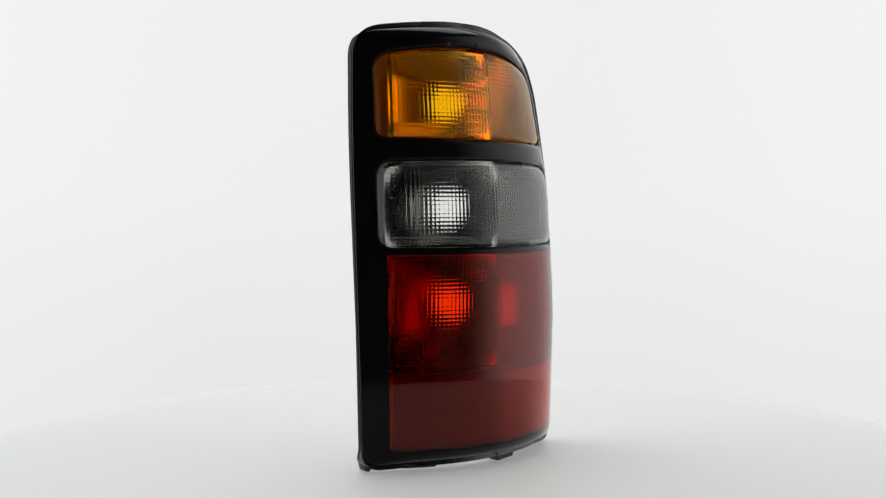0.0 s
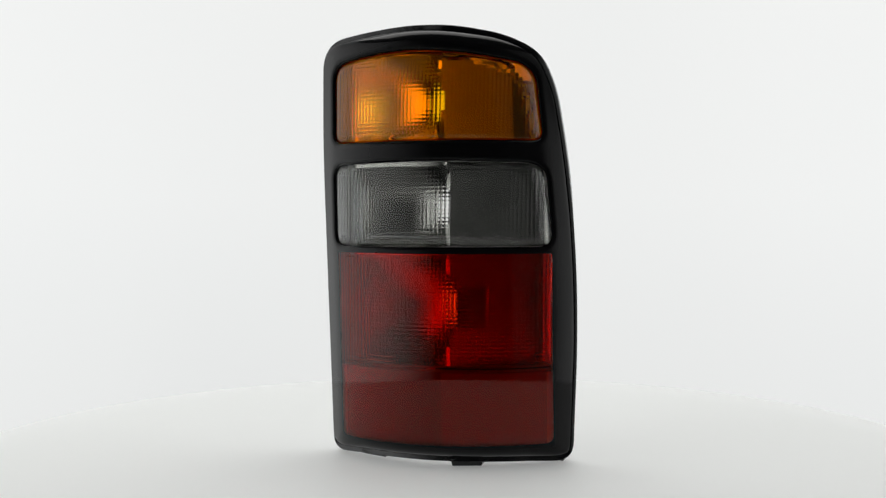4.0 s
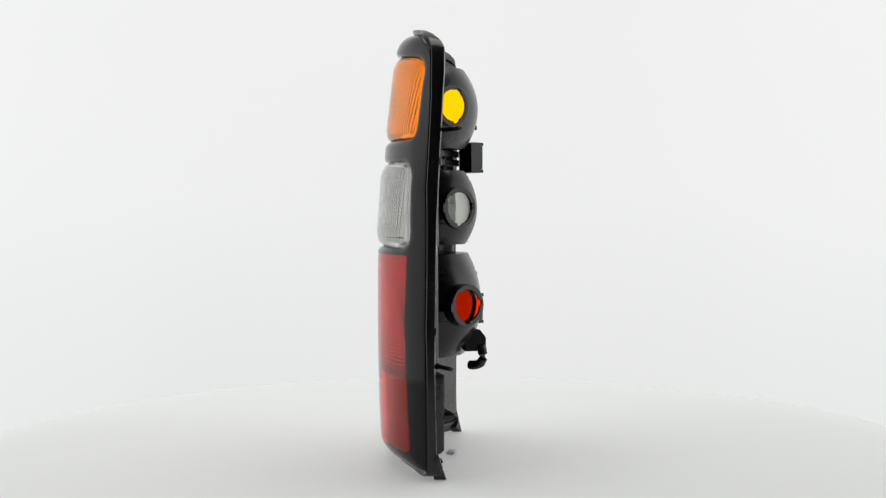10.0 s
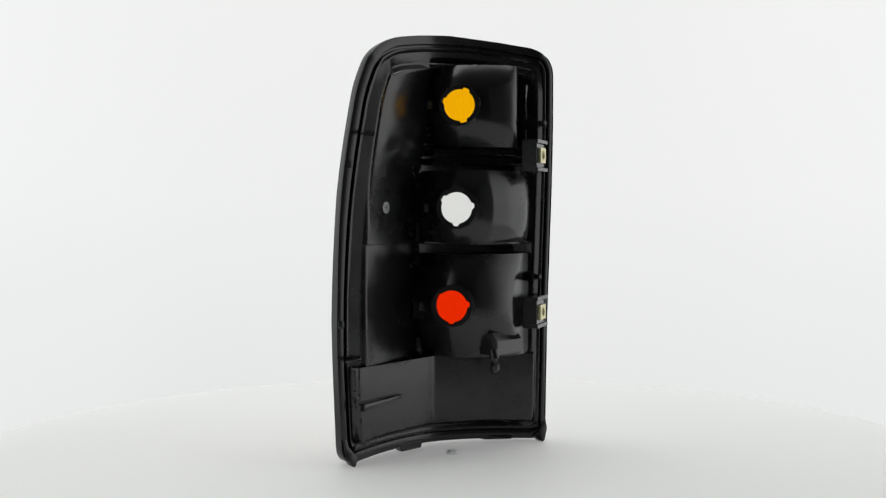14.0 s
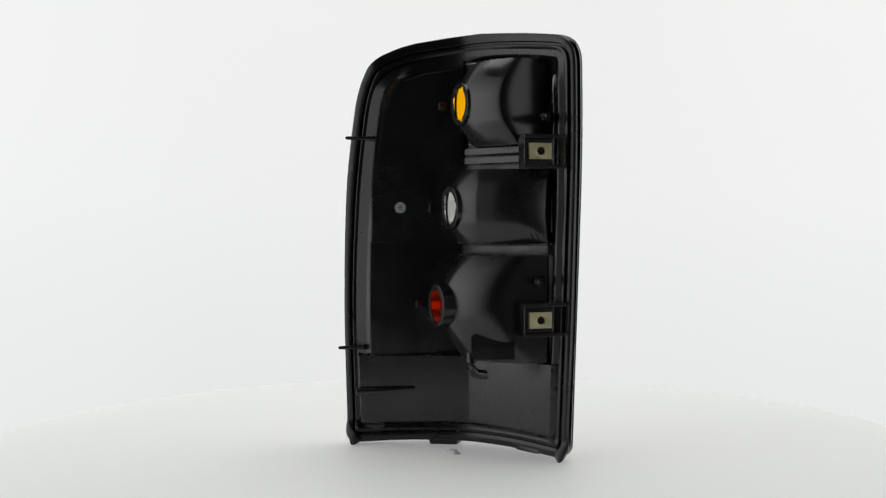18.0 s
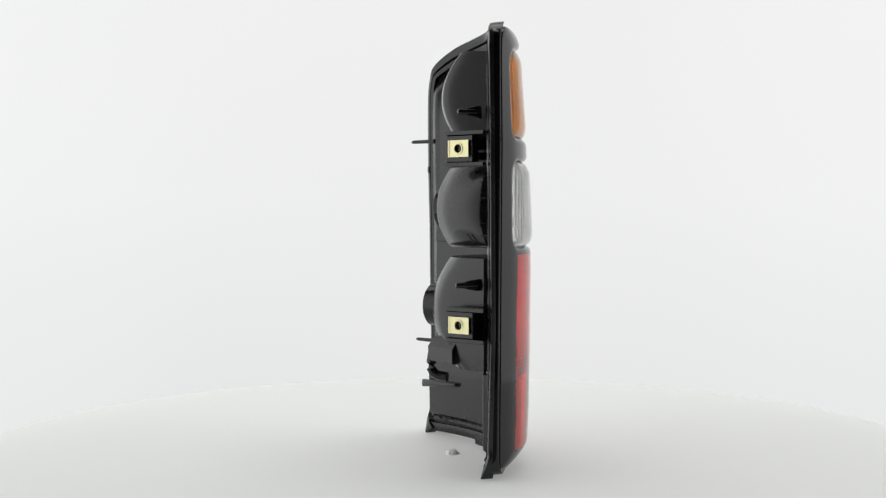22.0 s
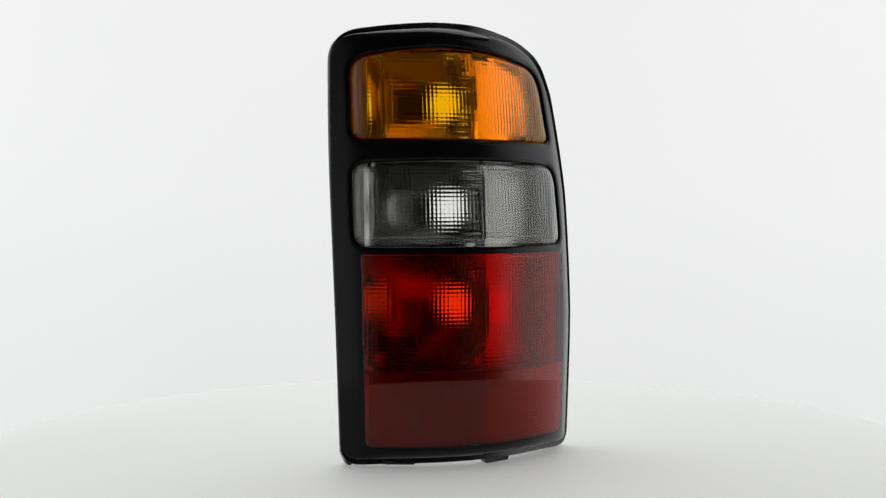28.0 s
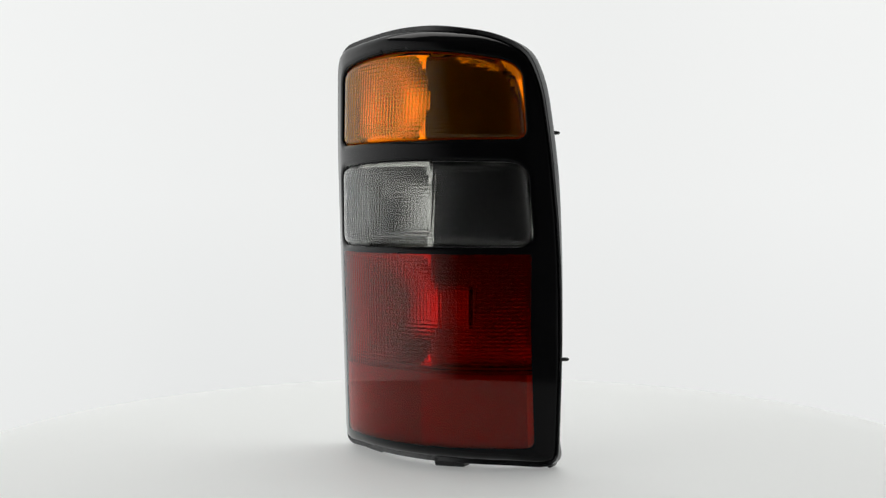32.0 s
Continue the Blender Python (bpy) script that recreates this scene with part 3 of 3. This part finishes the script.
def make_patch(lamp):
    """A square silvered block on the wing of the red chamber; its face looks almost straight forward."""
    bm = box_bm(bmesh.new(), [mm(u, n, z) for u, n, z in ((18.5, 54.8, 143.5), (47, 46.5, 143.5), (47, 46.5, 183.5), (18.5, 54.8, 183.5), (18.5, 53, 143.5), (47, 36, 143.5), (47, 36, 183.5), (18.5, 53, 183.5))])
    part("facet_block", bm, M_CHROME_DULL, lamp, "square silvered block in the red chamber")


def make_socket(lamp, key, length):
    """The bayonet collar round a bulb hole, with three notches, and its stop tab."""
    vu, vn, vz, *_ = BOWLS[key]
    axis = Vector((-C45, -C45, 0))
    side = Vector((-C45, C45, 0))
    up = Vector((0, 0, 1))
    base = mm(vu, vn, vz) + axis * 0.003
    bm = bmesh.new()
    seg = 72
    rows = []
    for r, h in ((17.0, -length + 1.2), (17.0, -length), (17.6, -length - 0.6), (22.2, -length - 0.6), (23.0, -length), (23.0, 2.5)):
        ring = []
        for k in range(seg):
            a = 2 * math.pi * k / seg
            notch = any(abs(((math.degrees(a) - c + 180) % 360) - 180) < 11 for c in ((65, 162, 285) if key == "amber" else (145, 8, 268)))
            rr = r + (2.6 if notch and r < 18 else 0)
            ring.append(bm.verts.new(base + (side * math.cos(a) + up * math.sin(a)) * rr / 1000 + axis * h / 1000))
        rows.append(ring)
    for a, b in zip(rows, rows[1:]):
        for k in range(seg):
            bm.faces.new((a[k], a[(k + 1) % seg], b[(k + 1) % seg], b[k]))
    sock = part("bulb_socket", bm, M_RIM, lamp, "round notched bulb socket collar", True)
    rows = []
    bm = bmesh.new()
    for r, h in ((21.6, 3.0), (20.6, -length + 1.4)):
        rows.append([bm.verts.new(base + (side * math.cos(a) + up * math.sin(a)) * r / 1000 + axis * h / 1000) for a in (2 * math.pi * k / 48 for k in range(48))])
    for k in range(48):
        bm.faces.new((rows[0][k], rows[0][(k + 1) % 48], rows[1][(k + 1) % 48], rows[1][k]))
    part("socket_liner", bm, M_CHROME_BRIGHT, sock, "silvered inside of the socket", True)
    # the stop tab beside the collar
    c = base - side * 0.031 + axis * 0.004
    bm = box_bm(bmesh.new(), [c + side * x + up * y - axis * 0.001 for x, y in ((-0.003, -0.005), (0.003, -0.005), (0.003, 0.005), (-0.003, 0.005))] + [c + side * x + up * y + axis * -(0.015 + length / 1000) for x, y in ((-0.0025, -0.0045), (0.0025, -0.0045), (0.0025, 0.0045), (-0.0025, 0.0045))])
    part("stop_tab", bevelled(bm, 0.0006), M_RIM, sock)


def make_pin(lamp, z, root, tip):
    """A slim pin that leans outwards from the shell over the rim."""
    p, q = mm(root[0], root[1], z), mm(tip[0], tip[1], z)
    path = [p.lerp(q, k) for k in (0.0, 0.12, 0.88, 0.96, 1.0)]
    part("locating_pin", tube(path, [0.0032, 0.0023, 0.002, 0.0017, 0.0008], 12), M_RIM, lamp, "slim black locating pin", True)


def make_peg(lamp, u, z, n0, n1):
    path = [mm(u, n, z) for n in (n0, n1 + 1.2, n1)]
    peg = part("locating_peg", tube(path, [0.0031, 0.0029, 0.0022], 14), M_RIM, lamp, "stubby black locating peg on a gusset", True)
    bm = box_bm(bmesh.new(), [mm(a, n, z + h) for a, n, h in ((u - 2, n0, 6), (u + 12, n0 + 6, 6), (u + 12, n0 + 6, -6), (u - 2, n0, -6))] + [mm(a, n, z + h) for a, n, h in ((u - 1.5, n1 + 9, 3.4), (u + 4, n1 + 9, 3.4), (u + 4, n1 + 9, -3.4), (u - 1.5, n1 + 9, -3.4))])
    part("gusset", bevelled(bm, 0.0005), M_RIM, peg)


def make_bracket(lamp, z):
    """A screw bracket with a folded clip nut on its slanting face."""
    w = Vector((-20.2, -16.7, 0)).normalized()          # along the face, in lamp metres' axes
    a, b = mm(-92, -29.5, z), mm(-117, -9.0, z)
    up = Vector((0, 0, 1))
    inn = Vector((0.64, -0.77, 0))                       # into the lamp
    bm = bmesh.new()
    d1, d2 = 0.017, 0.011
    box_bm(bm, [a + up * 0.013, b + up * 0.013, b - up * 0.013, a - up * 0.013, a + inn * d1 + up * 0.016, b + inn * d2 + up * 0.016, b + inn * d2 - up * 0.016, a + inn * d1 - up * 0.016])
    br = part("screw_bracket", bevelled(bm, 0.0007), M_HOUSING, lamp, "black screw bracket with side cheeks")
    for s in (1, -1):
        bm = box_bm(bmesh.new(), [p + up * (s * 0.0135 + h) - inn * 0.0012 for h in (0, s * 0.004) for p in (a, b + (b - a) * 0.42, b + (b - a) * 0.3 + inn * d2, a + inn * d1)])
        part("cheek", bevelled(bm, 0.0005), M_HOUSING, br)
    # clip nut: plate with a round hole and a turned edge
    c = (mm(-94.8, -26.7, z) + mm(-115, -10, z)) / 2 - inn * 0.0022
    ax = (mm(-115, -10, 0) - mm(-94.8, -26.7, 0)).normalized()
    hw, hh, seg = 0.0122, 0.0083, 32
    bm = bmesh.new()
    inner, outer = [], []
    for k in range(seg):
        side, f = divmod(k, 8)
        f = f / 4 - 1
        x, y = ((f, -1), (1, f), (-f, 1), (-1, -f))[side]
        x, y = x * hw, y * hh
        m = math.hypot(x, y)
        outer.append((x, y))
        inner.append((x / m * 0.0042, y / m * 0.0042))
    def ring(pts, depth):
        return [bm.verts.new(c + ax * x + up * y - inn * depth) for x, y in pts]
    r1, r2, r3, r4 = ring(outer, 0), ring(outer, 0.0012), ring(inner, 0.0012), ring(inner, -0.0008)
    for p, q in ((r1, r2), (r2, r3), (r3, r4)):
        for k in range(seg):
            bm.faces.new((p[k], p[(k + 1) % seg], q[(k + 1) % seg], q[k]))
    nut = part("clip_nut", bm, M_ZINC, br, "yellowish zinc-plated clip nut")
    bm = bmesh.new()
    for k, (r, h) in enumerate(((0.0060, 0.0012), (0.0056, 0.0019), (0.0043, 0.0019), (0.0042, 0.0006))):
        ring([(math.cos(2 * math.pi * i / 24) * r, math.sin(2 * math.pi * i / 24) * r) for i in range(24)], h)
    bm.verts.ensure_lookup_table()
    for k in range(3):
        for i in range(24):
            bm.faces.new((bm.verts[k * 24 + i], bm.verts[k * 24 + (i + 1) % 24], bm.verts[k * 24 + 24 + (i + 1) % 24], bm.verts[k * 24 + 24 + i]))
    part("thread_ring", bm, M_ZINC, nut)
    e = c - ax * hw
    bm = box_bm(bmesh.new(), [e + ax * x + up * y - inn * 0.0016 for x, y in ((0, -hh), (0.0016, -hh), (0.0016, hh), (0, hh))] + [e + ax * x + up * y + inn * 0.006 for x, y in ((-0.0006, -hh), (0.001, -hh), (0.001, hh), (-0.0006, hh))])
    part("folded_edge", bm, M_ZINC, nut)


def make_vent(lamp):
    bm = bmesh.new()
    along, across = Vector((-0.945, -0.33, 0)), Vector((0.33, -0.945, 0))
    start = mm(-35, -35.5, 0)
    ring = [(0, 122), (7, 131), (15, 131), (24, 122), (24, 107), (0, 107)]
    v0 = [bm.verts.new(start + across * x / 1000 + Vector((0, 0, y / 1000))) for x, y in ring]
    v1 = [bm.verts.new(v.co + along * 0.046) for v in v0]
    bm.faces.new(v0)
    bm.faces.new(v1[::-1])
    for i in range(6):
        bm.faces.new((v0[i], v0[(i + 1) % 6], v1[(i + 1) % 6], v1[i]))
    vent = part("vent_box", bevelled(bm, 0.0008), M_HOUSING, lamp, "small six-sided vent box under the lowest bowl")
    pts = [mm(*p) for p in ((-34, -30, 114), (-34, -31.5, 104), (-34.5, -31.5, 98), (-36, -29.5, 93.5), (-39, -25, 91), (-42, -20.5, 90), (-44.5, -17, 90))]
    part("vent_tube", tube(pts, 0.0052, 16), M_RIM, vent, "hooked black rubber vent tube", True)


def make_ribs(lamp):
    for z in (328.5, 318.5):
        bm = box_bm(bmesh.new(), [mm(u, n, z + h) for h in (-3.7, 3.7) for u, n in ((0, 38), (-92, -2), (-92, 24), (0, 50))])
        part("stiffening_rib", bevelled(bm, 0.0005), M_HOUSING, lamp)
    bm = box_bm(bmesh.new(), [mm(u, n, z) for u, n, z in ((113, -9, 55.5), (113, -9, 64.5), (112, 5, 64.5), (112, 5, 55.5), (54, 16, 62.5), (54, 16, 66.5), (54, 24, 66.5), (54, 24, 62.5))])
    part("stiffening_rib", bevelled(bm, 0.0016, 3), M_HOUSING, lamp, "rounded tapering rib in the lower pocket", True)
    for u0, u1, z0 in ((11, 45, -1.4), (-94, -60, 1.4)):
        ends = [(u, float(flange(np.array([u]), np.array([3.0]))[0])) for u in (float(u0), float(u1))]
        bm = box_bm(bmesh.new(), [mm(c + (u - c) * k, n + y, z) for z, k in ((z0, 0.86), (6.5, 1.0)) for c in ((u0 + u1) / 2,) for u, n, y in ((ends[0][0], ends[0][1], 0), (ends[1][0], ends[1][1], 0), (ends[1][0], ends[1][1], 13), (ends[0][0], ends[0][1], 13))])
        part("foot", bevelled(bm, 0.0006), M_RIM, lamp, "small moulded foot under the edge")
    for side in (1, -1):
        ring = [(129.5, 27), (130, 13), (123.5, -0.2), (121.5, -1.4), (119.5, -1.2), (113, 5.0), (118, 11), (125, 18)]
        bm = bmesh.new()
        v0, v1 = ([bm.verts.new(mm(side * u, n if n > 5 else float(np.interp(z, (0, 5, 12, 27), (-2.5, -1.5, 1, 5))) + (6 if u < 116 else 0), z)) for u, z in ring] for n in (0, 10))
        bm.faces.new(v0)
        bm.faces.new(v1[::-1])
        for i in range(len(ring)):
            bm.faces.new((v0[i], v0[(i + 1) % len(ring)], v1[(i + 1) % len(ring)], v1[i]))
        part("corner_tip", bevelled(bm, 0.0012, 3), M_RIM, lamp, "pointed lower corner of the rim", True)


def make_nubs(lamp):
    """Two small moulded nubs on the outer edge of the rim."""
    for u, z in ((123.5, 312), (132.5, 146)):
        n = float(flange(np.array([u]), np.array([float(z)]))[0])
        bm = box_bm(bmesh.new(), [mm(u + a, n + b, z + h) for b in (-1.6, 3) for a, h in ((-5, -4), (1.5, -4), (1.5, 4), (-5, 4))])
        part("rim_nub", bevelled(bm, 0.0009, 2), M_RIM, lamp, "", True)


def make_slots(lamp):
    """Two slanting moulded marks on the middle bowl."""
    for u in (-93.0, -97.5):
        pts = [(u - 1.5, 230.5), (u + 1.5, 239.5)]
        path = [mm(a, float(back(np.array([a]), np.array([z]))[0]) - 0.1, z) for a, z in pts]
        part("moulded_mark", tube(path, 0.0008, 8), M_RIM, lamp, "", True)


def make_sticker(lamp):
    u0, z0 = 70.6, 267.0
    n0 = float(back(np.array([u0]), np.array([z0]))[0])
    dn = float((back(np.array([u0 + 3]), np.array([z0])) - back(np.array([u0 - 3]), np.array([z0])))[0]) / 6
    side = Vector((1, -dn, 0)).normalized()
    up = Vector((0, 0, 1))
    out = side.cross(up) * -1
    c = mm(u0, n0, z0) + out * 0.0004
    bm = bmesh.new()
    ring = [[bm.verts.new(c + (side * math.cos(t) + up * math.sin(t)) * r + out * h) for t in (2 * math.pi * k / 32 for k in range(32))] for r, h in ((0.0062, 0), (0.0062, 0.0003), (0.0058, 0.0005))]
    for a, b in zip(ring, ring[1:]):
        for k in range(32):
            bm.faces.new((a[k], a[(k + 1) % 32], b[(k + 1) % 32], b[k]))
    bm.faces.new(ring[-1])
    st = part("sticker", bm, M_STICKER, lamp, "round grey inspection sticker")
    bm = bmesh.new()
    for x, y, w in ((-0.001, 0.0018, 0.0022), (0.0008, 0.0002, 0.0026), (-0.0004, -0.0016, 0.0018)):
        box_bm(bm, [c + side * (x + a * w) + up * (y + b * 0.0004) + out * h for h in (0.0005, 0.0007) for a, b in ((-1, -1), (1, -1), (1, 1), (-1, 1))])
    part("print_mark", bm, M_INK, st)


def make_tail_light():
    lamp = tagged(new("tail_light"), "black vehicle tail light with amber, clear and red lenses standing upright", "tail light")
    make_bezel(lamp)
    make_lens(lamp, "amber_lens", AMBER, IN_AMBER, 1.0, M_AMBER, "ribbed translucent amber lens")
    make_lens(lamp, "clear_lens", CLEAR, IN_CLEAR, 2.8, M_CLEAR, "ribbed colourless clear lens")
    make_lens(lamp, "red_lens", RED, IN_RED, 0.0, M_RED, "smooth dark red lens flush with the bezel", True)
    make_edge_tint(lamp, AMBER)
    for opening, mat in ((AMBER, M_WALL), (CLEAR, M_BOUNCE), (RED, M_BOUNCE)):
        make_cavity_wall(lamp, opening, mat)
    make_rim(lamp)
    make_shell(lamp)
    make_divider(lamp, 329, -108, 100)
    make_divider(lamp, 221.5, -112, 108)
    make_divider(lamp, 98, -110, 110)
    for key, length in (("amber", 1.5), ("clear", 2.5), ("red", 11)):
        make_socket(lamp, key, length)
    make_patch(lamp)
    make_reflex_plate(lamp)
    make_pin(lamp, 344.2, (95, 4), (119.5, -18.3))
    make_pin(lamp, 109.7, (111, 7), (134.0, -10))
    make_peg(lamp, -109.7, 360.9, 0, -21.8)
    make_peg(lamp, -102.5, 189.4, 0, -22.3)
    make_bracket(lamp, 324.8)
    make_bracket(lamp, 150.0)
    make_vent(lamp)
    make_ribs(lamp)
    make_nubs(lamp)
    make_slots(lamp)
    make_sticker(lamp)
    return lamp


GROUND = -0.0014          # the disc, under the lamp's feet
turntable = make_turntable()
putty_dab = make_putty()
tail_light = make_tail_light()


def motions():
    """The disc turns steadily and carries the lamp and the putty round its centre."""
    times = [k * 0.5 for k in range(65)]
    for thing in (turntable, tail_light, putty_dab):
        walk(thing, [(t, pose(0, 0, 0.0 if thing is tail_light else GROUND, 0, 0, 40.687 - 13.4718 * t)) for t in times])


motions()
